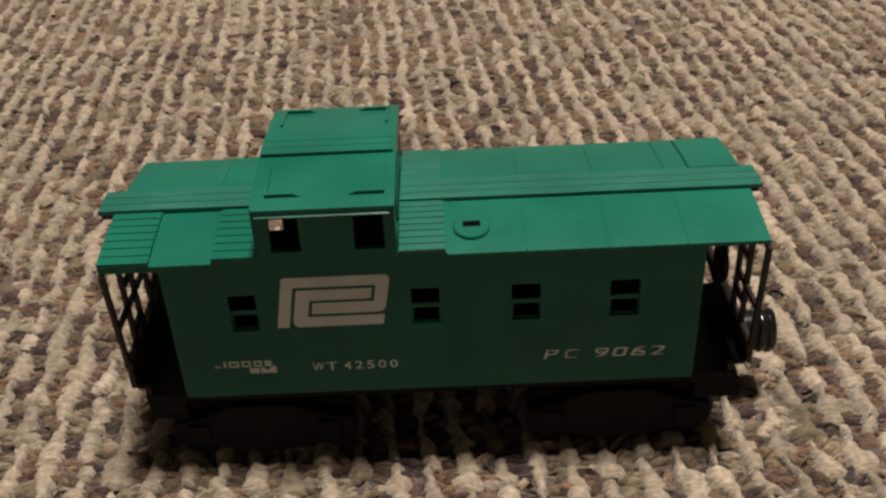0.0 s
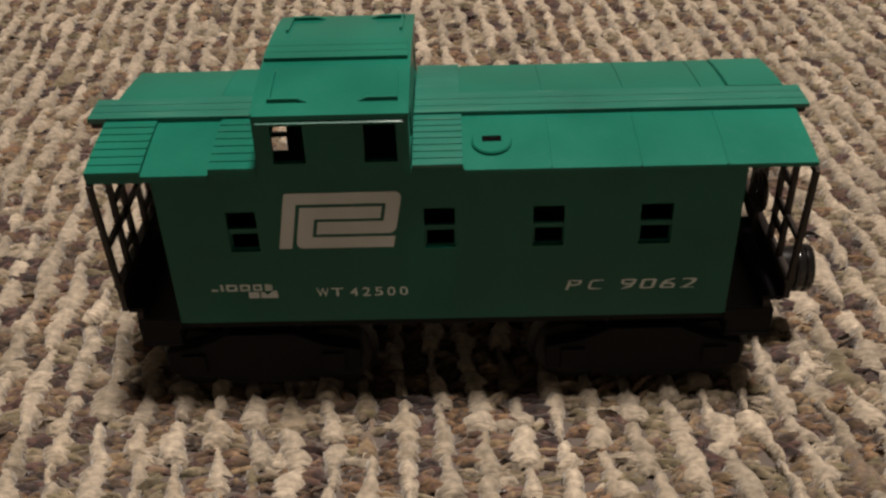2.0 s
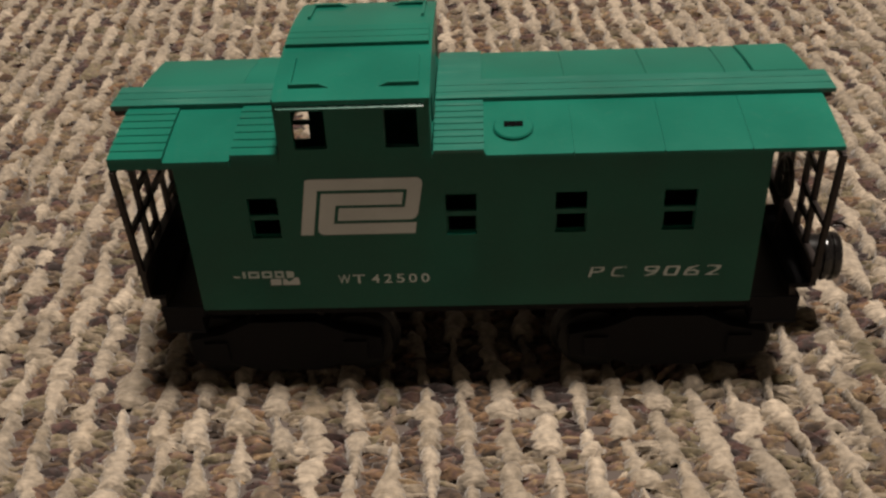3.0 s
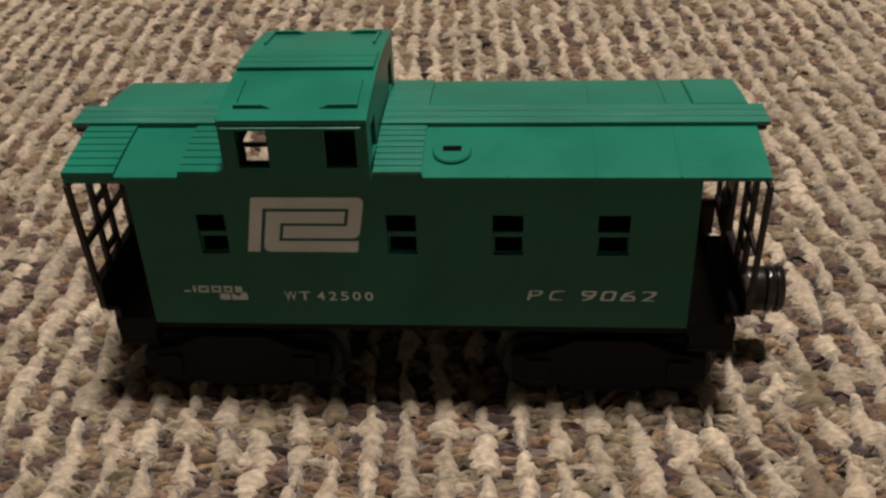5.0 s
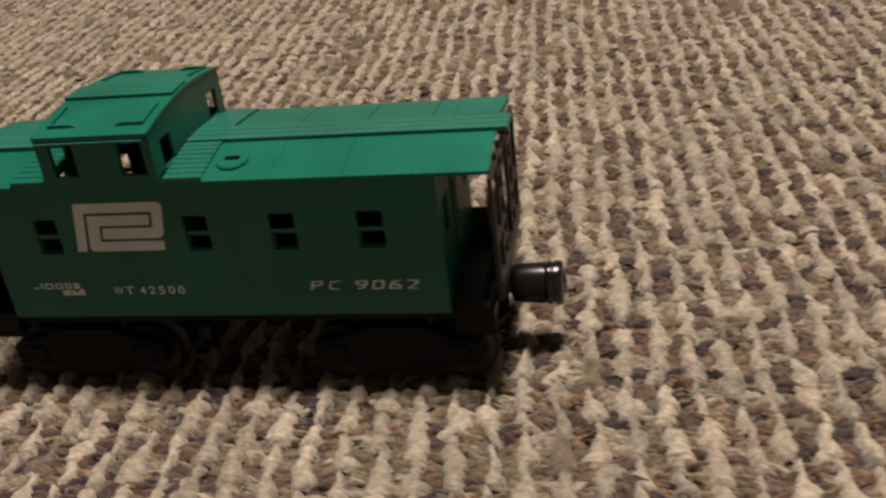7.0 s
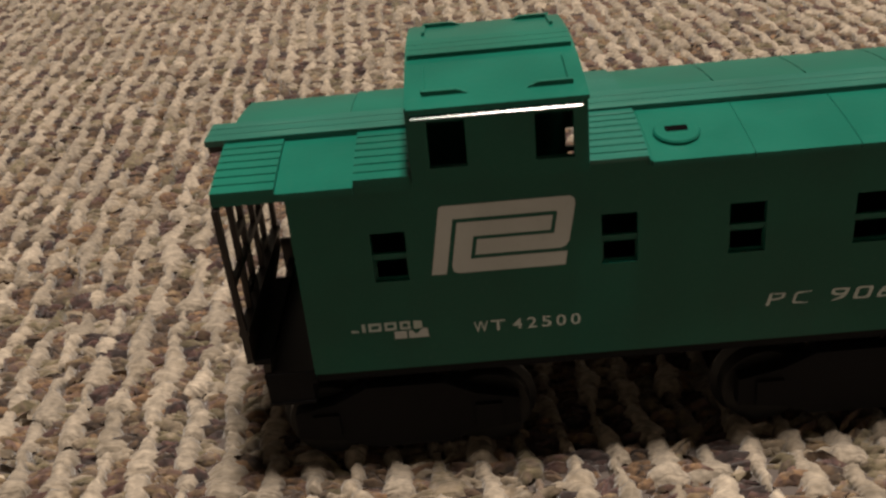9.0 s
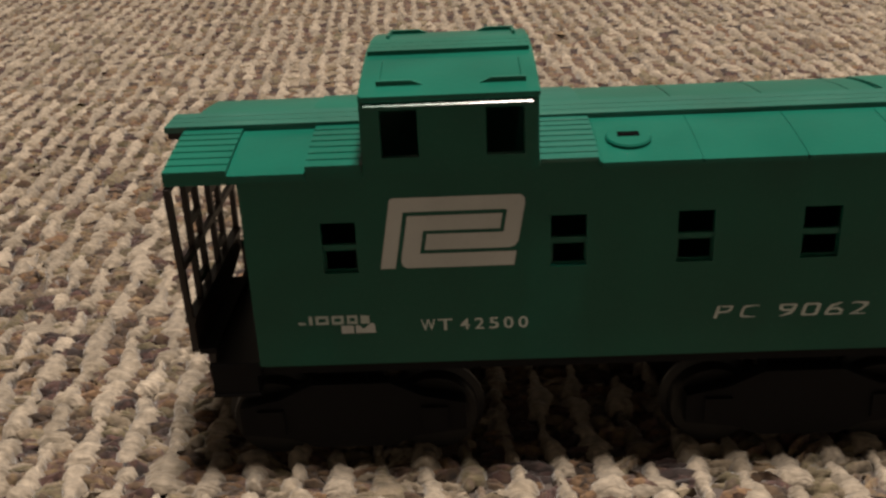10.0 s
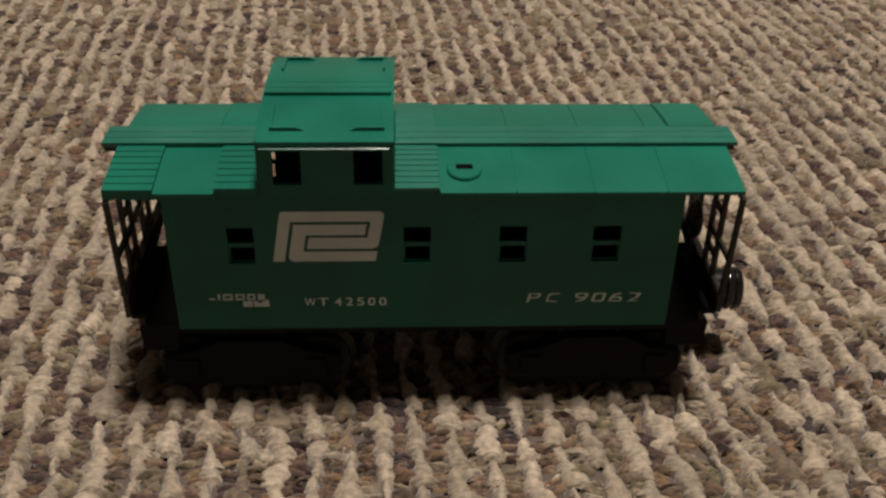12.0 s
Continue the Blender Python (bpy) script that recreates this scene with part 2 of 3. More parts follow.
setting("floor", box(-250, 250, -250, 250, -3, -0.36, 0), BACKING, "brown woven carpet backing, darkened for the shade between loops", "floor")
setting("wall_north", box(-250, 250, 250, 260, -3, 240, 0), WALLPAINT, "plain beige painted room wall", "wall")
setting("wall_south", box(-250, 250, -260, -250, -3, 240, 0), WALLPAINT, "plain beige painted room wall", "wall")
setting("wall_east", box(250, 260, -260, 260, -3, 240, 0), WALLPAINT, "plain beige painted room wall", "wall")
setting("wall_west", box(-260, -250, -260, 260, -3, 240, 0), WALLPAINT, "plain beige painted room wall", "wall")
setting("ceiling", box(-260, 260, -260, 260, 240, 246, 0), CEILPAINT, "plain off-white painted ceiling", "ceiling")

# near pile ends at this rectangle; beyond it the carpet is a plain napped sheet
PX0, PX1, PY0, PY1 = -56.0, 36.0, -14.0, 74.0


def far_pile():
    bm = bmesh.new()
    for x0, x1, y0, y1 in ((-250, PX0, -250, 250), (PX1, 250, -250, 250), (PX0, PX1, -250, PY0), (PX0, PX1, PY1, 250)):
        add_box(bm, x0, x1, y0, y1, -0.355, -0.10)
    return tagged(part("carpet_surround", bm, FARPILE), "beige and brown berber carpet across the room", "carpet", kind="structure")


far_pile()


def weave_drift(u, v, phase):
    """Slow waviness that neighbouring rows share."""
    return 0.08 * math.sin(0.52 * v + 0.11 * u + phase) + 0.05 * math.sin(1.27 * v - 0.31 * u + 2.1 * phase)


def strands(a, x, y, turn, stations, across, seed, crumple, point):
    """Low domes, one a crosswise strand of yarn, a little crumpled. Columns of a: half width, height, half length, dye, skew, taper."""
    r = np.random.default_rng(seed)
    ca, sa = math.cos(turn), math.sin(turn)
    n, ns, nq = len(a), len(stations), len(across)
    verts = np.zeros((n, ns, nq, 3))
    for i, s in enumerate(stations):
        for j, d in enumerate(across):
            uu = s * a[:, 0] * (1.0 - 0.30 * d * d) * (1.0 - a[:, 5] * d)
            vv = d * a[:, 2] * (1.0 - point * s * s) + a[:, 4] * uu
            zz = a[:, 1] * math.sqrt(max(0.0, 1.0 - abs(s) ** 2.6)) * math.sqrt(max(0.0, 1.0 - 0.9 * abs(d) ** 2.4))
            verts[:, i, j, 0] = x + uu * ca - vv * sa
            verts[:, i, j, 1] = y + uu * sa + vv * ca
            verts[:, i, j, 2] = -0.47 + zz
    verts += r.normal(0, 1, verts.shape) * crumple * np.array([1.0, 0.9, 1.5])
    return verts, a[:, 3]


def tulips(a, lumps, turn, cx, cy, per_lump, across, seed):
    """Cream loops drawn along the ribs: a swollen foot of a few crumpled lumps, narrowing to a low neck.
    Columns of a: u, v, length, half width, dye, side swing, foot forward or back, lean, height."""
    r = np.random.default_rng(seed)
    n = len(a)
    ca, sa = math.cos(turn), math.sin(turn)
    cut = [(k + (m + 0.5) / per_lump) / lumps for k in range(lumps) for m in range(per_lump)]
    rows = [(0.0, 0.0), *((f, 1.0) for f in cut), (1.0, 0.0)]
    verts = np.zeros((n, len(rows), len(across), 3))
    wob = r.normal(0, 1, (n, lumps, 3))
    peak = r.uniform(0.10, 0.34, n)
    draw = np.where(r.random(n) < 0.75, r.uniform(0.48, 0.68, n), r.uniform(0.15, 0.42, n))
    for i, (f, solid) in enumerate(rows):
        k = min(lumps - 1, int(f * lumps))
        in_lump = f * lumps - k
        ridge = abs(math.sin(math.pi * in_lump)) ** 0.45
        rise = np.clip(f / peak, 0, 1)
        fall = np.clip((f - peak) / (0.78 - peak), 0, 1)
        shape = (0.80 + 0.20 * rise) * (1.0 - draw * fall * fall * (3 - 2 * fall))
        grip = 0.67 + 0.33 * ridge if solid else 0.58
        w = a[:, 3] * shape * grip * (1 + 0.15 * wob[:, k, 0])
        h = a[:, 8] * (0.56 + 0.44 * np.sqrt(shape)) * (0.72 + 0.28 * ridge if solid else 0.47) * (1 + 0.07 * wob[:, k, 1])
        along = np.where(a[:, 6] > 0, f, 1.0 - f) * a[:, 2]
        v0 = a[:, 1] + along
        mid = a[:, 0] + weave(a[:, 0], v0) + a[:, 5] * (1.0 - 1.6 * f) + 0.055 * wob[:, k, 2]
        for j, q in enumerate(across):
            uu = mid + q * w
            vv = v0 + a[:, 7] * q * w - 0.04 * q * q * np.where(a[:, 6] > 0, 1.0, -1.0) * shape
            verts[:, i, j, 0] = cx + uu * ca - vv * sa
            verts[:, i, j, 1] = cy + uu * sa + vv * ca
            verts[:, i, j, 2] = -0.47 + h * math.sqrt(max(0.0, 1.0 - abs(q) ** 2.4))
    verts += r.normal(0, 1, verts.shape) * 0.026
    return verts, a[:, 4]


def weave(u, v):
    return 0.08 * np.sin(0.52 * v + 0.11 * u) + 0.05 * np.sin(1.27 * v - 0.31 * u)


def carpet():
    """Berber pile: cream ribs of tulip-shaped loops alternate with rows of crosswise strands in mixed browns."""
    r = np.random.default_rng(11)
    turn = radians(RIB_TURN)
    half = 62.0
    cx, cy = (PX0 + PX1) / 2, (PY0 + PY1) / 2
    ca, sa = math.cos(turn), math.sin(turn)
    pale, brown = {}, []
    u = -half
    while u < half:
        v = -half + r.uniform(0, 2)
        while v < half:
            lumps = int(r.choice((2, 3, 3, 3, 4)))
            length = lumps * r.uniform(0.42, 0.60)
            dye = r.uniform(0.79, 0.99) if r.random() < 0.95 else r.uniform(0.45, 0.72)
            pale.setdefault(lumps, []).append((u + r.normal(0, 0.03), v, length * 1.06, 0.41 * r.uniform(0.78, 1.22), dye, r.normal(0, 0.07),
                                               1 if r.random() < 0.84 else -1, r.normal(0, 0.22), r.uniform(0.44, 0.56)))
            v += length + (r.uniform(0.0, 0.10) if r.random() < 0.85 else r.uniform(0.1, 0.5))
        u2 = u + RIB_PITCH / 2
        v = -half + r.uniform(0, 1)
        while v < half:
            # strands of one dye lie together, a knot at a time
            count = int(r.integers(4, 10))
            dye = r.random() * 0.66 if r.random() < 0.86 else r.uniform(0.66, 0.84)
            lean, sunk, shift = r.normal(0, 0.20), r.uniform(0, 0.08), r.normal(0, 0.07)
            for i in range(count):
                step = r.uniform(0.055, 0.125)
                tone = r.normal(0, 0.03) if r.random() < 0.80 else r.normal(0, 0.22)
                bow = math.sin(math.pi * (i + 0.5) / count)
                brown.append((u2 + weave_drift(u2, v, 0.0) + shift + r.normal(0, 0.13), v, r.uniform(0.30, 0.60) * (0.62 + 0.38 * bow),
                              0.23 + 0.19 * bow - sunk + r.normal(0, 0.070), step * r.uniform(0.50, 0.95), dye + tone, lean + r.normal(0, 0.34), r.normal(0, 0.25)))
                v += step
        u += RIB_PITCH * r.uniform(0.95, 1.05)
    co, fa, dyes = [], [], []

    def gather(verts, dye):
        n, ns, nq = verts.shape[:3]
        k = (np.arange(ns - 1)[:, None] * nq + np.arange(nq - 1)[None]).ravel()
        quad = np.stack((k, k + nq, k + nq + 1, k + 1), 1)
        start = sum(len(c) for c in co)
        fa.append((quad[None] + (np.arange(n) * ns * nq)[:, None, None]).reshape(-1, 4) + start)
        co.append(verts.reshape(-1, 3))
        dyes.append(np.repeat(np.clip(dye, 0, 1), ns * nq))

    def zones(px, py):
        inside = (px > PX0) & (px < PX1) & (py > PY0) & (py < PY1)
        close = (px > -17.0 - 0.56 * np.maximum(py, 0)) & (px < 24.0 + 0.16 * np.maximum(py, 0)) & (py < 32)
        return inside & close, inside & ~close

    for lumps, rows in sorted(pale.items()):
        a = np.array(rows)
        close, rest = zones(cx + a[:, 0] * ca - a[:, 1] * sa, cy + a[:, 0] * sa + a[:, 1] * ca)
        gather(*tulips(a[close], lumps, turn, cx, cy, 4, (-1.0, -0.82, -0.4, 0.1, 0.55, 0.86, 1.0), lumps))
        gather(*tulips(a[rest], lumps, turn, cx, cy, 2, (-1.0, -0.6, 0.1, 0.7, 1.0), lumps + 20))
    a = np.array(brown)
    x, y = a[:, 0] * ca - a[:, 1] * sa + cx, a[:, 0] * sa + a[:, 1] * ca + cy
    close, rest = zones(x, y)
    gather(*strands(a[close][:, 2:], x[close], y[close], turn, (-1.0, -0.66, 0.0, 0.66, 1.0), (-1.0, -0.4, 0.4, 1.0), 4, 0.020, 0.55))
    gather(*strands(a[rest][:, 2:], x[rest], y[rest], turn, (-1.0, -0.6, 0.6, 1.0), (-1.0, 0.0, 1.0), 5, 0.018, 0.8))
    co, fa, dyes = np.concatenate(co) * CM, np.concatenate(fa), np.concatenate(dyes)
    me = bpy.data.meshes.new("carpet_pile")
    me.vertices.add(len(co))
    me.vertices.foreach_set("co", co.ravel())
    me.loops.add(fa.size)
    me.loops.foreach_set("vertex_index", fa.ravel().astype(np.int32))
    me.polygons.add(len(fa))
    me.polygons.foreach_set("loop_start", (np.arange(len(fa)) * 4).astype(np.int32))
    me.update(calc_edges=True)
    me.polygons.foreach_set("use_smooth", np.ones(len(fa), bool))
    dye = me.attributes.new("dye", "FLOAT", "POINT")
    dye.data.foreach_set("value", dyes.astype(np.float32))
    me.materials.append(YARN)
    ob = new("carpet_pile", me)
    return tagged(ob, "looped berber carpet with cream ribs and brown flecks", "carpet", kind="stuff")


carpet()

# ---- the toy caboose ----
toy = new("toy_caboose")
toy.empty_display_size = 0.02
tagged(toy, "green plastic toy train caboose with black frame on the carpet", "toy train")
YC = 2.45          # middle of the car, across
WALL = 0.16        # thickness of the moulded shell
BX = 6.8           # half length of the cabin
FLOOR_Z, EAVE_Z = 2.64, 7.0


def near(u, v, w):
    return (u, w, v)


def far(u, v, w):
    return (u, 2 * YC - w, v)


WINDOWS = [(-5.22, -4.52), (-0.58, 0.14), (1.97, 2.70), (4.47, 5.22)]
WZ0, WZ1 = 4.80, 5.92
CUP0, CUP1 = -4.24, -0.82
CWZ0, CWZ1 = 7.33, 8.27
CWIN = [(-3.86, -3.14), (-1.83, -1.10)]
CUPY = 0.24        # how far the cupola's sides stand out over the side walls


def sash(place, u0, u1, parent):
    """A double-hung window: meeting bar, and a lower sash set deeper in the wall."""
    bm = bmesh.new()
    zm = 5.36
    for a0, a1, b0, b1, d0, d1 in ((u0, u1, zm - 0.07, zm + 0.06, 0.05, 0.14), (u0, u0 + 0.05, WZ0, zm, 0.11, 0.155),
                                   (u1 - 0.03, u1, WZ0, zm, 0.11, 0.155), (u0, u1, WZ0, WZ0 + 0.05, 0.10, 0.155)):
        ps = [place(a, c, d) for a, c, d in ((a0, b0, d0), (a1, b0, d0), (a1, b1, d0), (a0, b1, d0), (a0, b0, d1), (a1, b0, d1), (a1, b1, d1), (a0, b1, d1))]
        v = [bm.verts.new(p) for p in ps]
        for f in ((0, 1, 2, 3), (7, 6, 5, 4), (0, 4, 5, 1), (1, 5, 6, 2), (2, 6, 7, 3), (3, 7, 4, 0)):
            bm.faces.new([v[i] for i in f])
    part("window_sash", bm, GREEN, parent)


def side(place, flip):
    spans = [(-5.24, -4.44), (-0.74, -0.06), *WINDOWS[2:]] if flip else WINDOWS
    holes = [(a, b, WZ0, WZ1) for a, b in spans]
    wall = part("side_wall", bevel(panel(-BX, BX, FLOOR_Z, EAVE_Z, holes, place, WALL), 0.015), GREEN, toy, "dark green plastic side wall with four sash windows")
    for a, b in spans:
        sash(place, a, b, wall)
    return wall


near_wall = side(near, False)
far_wall = side(far, True)


def end_wall(s):
    def place(u, v, w):
        return (s * (BX - w), u, v)
    wall = part("end_wall", bevel(panel(WALL, 2 * YC - WALL, FLOOR_Z, EAVE_Z + 0.1, [(0.55, 1.25, 4.8, 5.92), (3.85, 4.55, 4.8, 5.92)], place, WALL), 0.012), SATIN_GREEN, toy)
    door = bmesh.new()
    x0, x1 = sorted((s * BX, s * (BX + 0.06)))
    add_box(door, x0, x1, 1.85, 3.25, FLOOR_Z + 0.1, 6.1)
    part("door", bevel(door, 0.02), SATIN_GREEN, wall)
    d2 = bmesh.new()
    x0, x1 = sorted((s * (BX + 0.06), s * (BX + 0.10)))
    add_box(d2, x0, x1, 2.1, 3.0, 4.7, 5.8)
    part("door_panel", bevel(d2, 0.015), BLACK, wall)
    return wall


end_wall(-1)
end_wall(1)


def arch(y, edge, crown, half=2.92):
    """Height of a low arched roof at y."""
    t = (y - YC) / half
    return crown - (crown - edge) * abs(t) ** 1.75


def roof_sheet(x0, x1, y0, y1, low, edge, crown, lift=0.0, steps=26, half=2.92):
    """An arched sheet from x0 to x1 over y0 to y1; low is its thickness."""
    bm = bmesh.new()
    ys = [y0 + (y1 - y0) * i / steps for i in range(steps + 1)]
    top = [[bm.verts.new((x, y, arch(y, edge, crown, half) + lift)) for y in ys] for x in (x0, x1)]
    bot = [[bm.verts.new((x, y, arch(y, edge, crown, half) + lift - low)) for y in ys] for x in (x0, x1)]
    for i in range(steps):
        bm.faces.new([top[0][i], top[1][i], top[1][i + 1], top[0][i + 1]])
        bm.faces.new([bot[0][i + 1], bot[1][i + 1], bot[1][i], bot[0][i]])
        for k in (0, 1):
            bm.faces.new([top[k][i], top[k][i + 1], bot[k][i + 1], bot[k][i]])
    for i in (0, steps):
        bm.faces.new([top[0][i], top[1][i], bot[1][i], bot[0][i]])
    return bm


EDGE, CROWN = 7.03, 7.37
RY0, RY1 = -0.22, 2 * YC + 0.21
RB0, RB1 = 1.82, 2.86     # the running boards, across


def join(name, bms, mat, parent, label="", smooth=0.0):
    out = bmesh.new()
    for b in bms:
        me = bpy.data.meshes.new("tmp")
        b.to_mesh(me)
        b.free()
        out.from_mesh(me)
        bpy.data.meshes.remove(me)
    return part(name, out, mat, parent, label, smooth)


roof = part("roof", roof_sheet(0.36, 8.26, -0.19, RY1, 0.12, EDGE, CROWN), GREEN, toy, "arched green plastic roof with planks and running boards", 35)
for x0, x1, y0, thick in ((-8.18, -5.40, RY0, 0.18), (-5.40, CUP0 - 0.02, RY0 + 0.03, 0.16), (CUP1 + 0.02, 0.36, -0.09, 0.12)):
    part("roof_section", roof_sheet(x0, x1, y0, RY1, thick, EDGE, CROWN), GREEN, roof, smooth=35)


def planks(x0, x1, y0, y1, count, proud=0.022, low=0.0, high=0.066, mat=GREEN):
    """Overlapping roof boards, each a little proud at its lower edge, rising to the height of the running boards."""
    step = (y1 - y0) / count
    for i in range(count):
        a = y0 + i * step
        out = a < YC
        bm = bmesh.new()
        rows = []
        for y, h in ((a + 0.006, proud if out else 0.006), (a + step - 0.006, 0.006 if out else proud)):
            z = arch(y, EDGE, CROWN)
            f = (y - y0) / (y1 - y0)
            h += low + (high - low) * (f if out else 1 - f)
            rows.append([(x0, y, z + h), (x1, y, z + h), (x0, y, z - 0.03), (x1, y, z - 0.03)])
        v = [[bm.verts.new(p) for p in r] for r in rows]
        (a0, a1, a2, a3), (b0, b1, b2, b3) = v
        for f in ((a0, a1, b1, b0), (a2, b2, b3, a3), (a0, a2, a3, a1), (b0, b1, b3, b2), (a0, b0, b2, a2), (a1, a3, b3, b1)):
            bm.faces.new(f)
        part("plank", bevel(bm, 0.012), mat, roof)


planks(-8.18, -6.92, RY0 - 0.01, 1.80, 7, low=0.09)
planks(-5.38, CUP0 - 0.02, RY0 + 0.02, 1.80, 7, low=0.10)
planks(CUP1 + 0.03, 0.34, -0.11, 1.80, 8, 0.019, low=0.03, mat=GLOSS_GREEN)
planks(-5.60, CUP0 - 0.02, RB1 + 0.03, RY1, 8, 0.034, 0.045)
planks(CUP1 + 0.03, 0.30, RB1 + 0.03, RY1, 8, 0.034, 0.045, mat=GLOSS_GREEN)


def smooth_panels():
    part("hatch_panel", bevel(roof_sheet(-6.90, -5.40, RY0 - 0.03, 1.76, 0.14, EDGE, CROWN, 0.008, 12), 0.012), GREEN, roof, smooth=35)
    edges = (0.38, 2.33, 4.34, 6.25, 8.27)
    for a, c in zip(edges, edges[1:]):
        part("roof_panel", bevel(roof_sheet(a + 0.012, c - 0.012, -0.26, 1.78, 0.10, EDGE, CROWN, 0.015, 12), 0.01), GREEN, roof, smooth=35)
    edges = (0.32, 2.33, 4.34, 6.25, 6.88)
    for a, c in zip(edges, edges[1:]):
        part("roof_panel", bevel(roof_sheet(a + 0.012, c - 0.012, RB1 + 0.04, RY1 + 0.03, 0.10, EDGE, CROWN, 0.025, 12), 0.01), GREEN, roof, smooth=35)
    part("raised_panel", bevel(roof_sheet(6.90, 8.25, RB1 + 0.03, RY1 + 0.03, 0.14, EDGE, CROWN, 0.045, 12), 0.012), GREEN, roof, smooth=35)
    step = (RY1 - RB1 - 0.06) / 5
    for i in range(5):
        y0 = RB1 + 0.06 + i * step
        part("plank", bevel(roof_sheet(6.92, 8.24, y0, y0 + step - 0.01, 0.06, EDGE, CROWN, 0.082 - 0.006 * i, 2), 0.012), GREEN, roof)
    part("roof_panel", bevel(roof_sheet(-8.18, -5.63, RB1 + 0.04, RY1 + 0.02, 0.10, EDGE, CROWN, 0.045, 12), 0.01), GREEN, roof, smooth=35)


smooth_panels()


def running_boards():
    wide = (RB1 - RB0) / 3
    for x0, x1, top in ((-8.62, CUP0 - 0.03, 7.49), (CUP1 + 0.04, 8.58, 7.462)):
        for i in range(3):
            y0 = RB0 + i * wide
            part("running_board", box(x0, x1, y0, y0 + wide - 0.02, 7.36, top, 0.025), GLOSS_GREEN, roof)
    for x0, x1 in ((-8.58, -8.22), (8.28, 8.52)):
        part("board_bracket", box(x0, x1, 1.9, 2.75, 7.2, 7.37, 0.02), BLACK, roof)


running_boards()


def flange(cx, cy):
    """Smoke jack base: an oval ring on the slope; a black block stands for the shade in its slot."""
    slope = math.atan((arch(cy + 0.1, EDGE, CROWN) - arch(cy - 0.1, EDGE, CROWN)) / 0.2)
    m = Matrix.Translation((cx, cy, arch(cy, EDGE, CROWN) + 0.02)) @ Matrix.Rotation(slope, 4, "X")
    base = lathe([(0.46, 0.0), (0.46, 0.05), (0.43, 0.085), (0.36, 0.085)], m, 40)
    f = part("smoke_jack_base", base, GREEN, roof, smooth=40)
    # no hole is cut: this raised black block paints the slot's darkness
    bm = bmesh.new()
    add_box(bm, -0.22, 0.22, -0.05, 0.16, 0.05, 0.092)
    bmesh.ops.transform(bm, matrix=m, verts=bm.verts)
    part("slot_shade_block", bm, VOID, roof, "black block in place of the slot shade")


flange(1.02, 0.66)


# ---- cupola ----
CE, CC = 8.56, 8.87
CY0, CY1 = -CUPY, 2 * YC + 0.14


def cupola():
    front = [(a, b, CWZ0, CWZ1) for a, b in CWIN]
    top = 8.50

    def end_gable(s):
        """End wall with two openings and a gable that follows the arched roof."""
        x = CUP1 if s > 0 else CUP0

        def place(u, v, w):
            return (x - s * w, u, v)
        wall = panel(CY0 + WALL, CY1 - WALL, 7.24, top, [(0.34, 1.04, 7.28, 8.10), (2 * YC - 1.04, 2 * YC - 0.34, 7.28, 8.10)], place, 0.09)
        ys = [CY0 + (CY1 - CY0) * k / 24 for k in range(25)]
        gable = slab([(CY0, top), (CY1, top), *((y, arch(y, CE, CC, 2.85) - 0.012) for y in reversed(ys))], place, 0.09)
        return wall, gable

    def out_near(u, v, w):
        return (u, CY0 + w, v)

    def out_far(u, v, w):
        return (u, CY1 - w, v)
    c = part("cupola", panel(CUP0, CUP1, EAVE_Z, top, front, out_near, WALL), GREEN, toy, "square green plastic cupola with open windows")
    part("cupola_wall", panel(CUP0, CUP1, EAVE_Z, top, front, out_far, WALL), GREEN, c)
    for s in (-1, 1):
        join("cupola_wall", end_gable(s), GREEN, c)
    for y0, y1 in ((CY0 + WALL, 0.0), (2 * YC, CY1 - WALL)):
        part("soffit", box(CUP0 + 0.01, CUP1 - 0.01, min(y0, y1), max(y0, y1), 6.99, 7.02, 0), GREEN, c)
    for s, y in ((-1, CY0), (1, CY1)):
        # a plain strip with a sloping face under the roof edge, and a beaded cord above it
        outline = [(y, 8.35), (y + s * 0.09, 8.35), (y + s * 0.12, 8.39), (y + s * 0.02, 8.461), (y, 8.47)]
        part("gutter", slab([(u, v) for u, v in outline], lambda u, v, w: (CUP0 + 0.10 + w, u, v), CUP1 - CUP0 - 0.22), STRIP, c, "smooth green strip under the cupola eave")
        cord, rings = bmesh.new(), []
        x0, x1, count = CUP0 + 0.08, CUP1 - 0.08, 180
        for k in range(count + 1):
            swell = 0.032 + 0.012 * abs(math.sin(math.pi * 30 * k / count))
            rings.append([cord.verts.new((x0 + (x1 - x0) * k / count, y + s * 0.055 + swell * math.cos(a), 8.475 + 0.85 * swell * math.sin(a)))
                          for a in (math.tau * j / 8 for j in range(8))])
        for p, q in zip(rings, rings[1:]):
            for j in range(8):
                cord.faces.new((p[j], p[j - 1], q[j - 1], q[j]))
        cord.faces.new(rings[0])
        cord.faces.new(rings[-1][::-1])
        bmesh.ops.recalc_face_normals(cord, faces=cord.faces)
        part("cord", cord, GREEN, c, smooth=60)
    return c


cupola()
cupola_roof = part("cupola_roof", bevel(roof_sheet(CUP0 + 0.04, CUP1 + 0.02, -0.33, 2 * YC + 0.22, 0.08, CE, CC, 0, 26, 2.85), 0.015), GREEN, toy, "low arched green plastic cupola roof", 35)


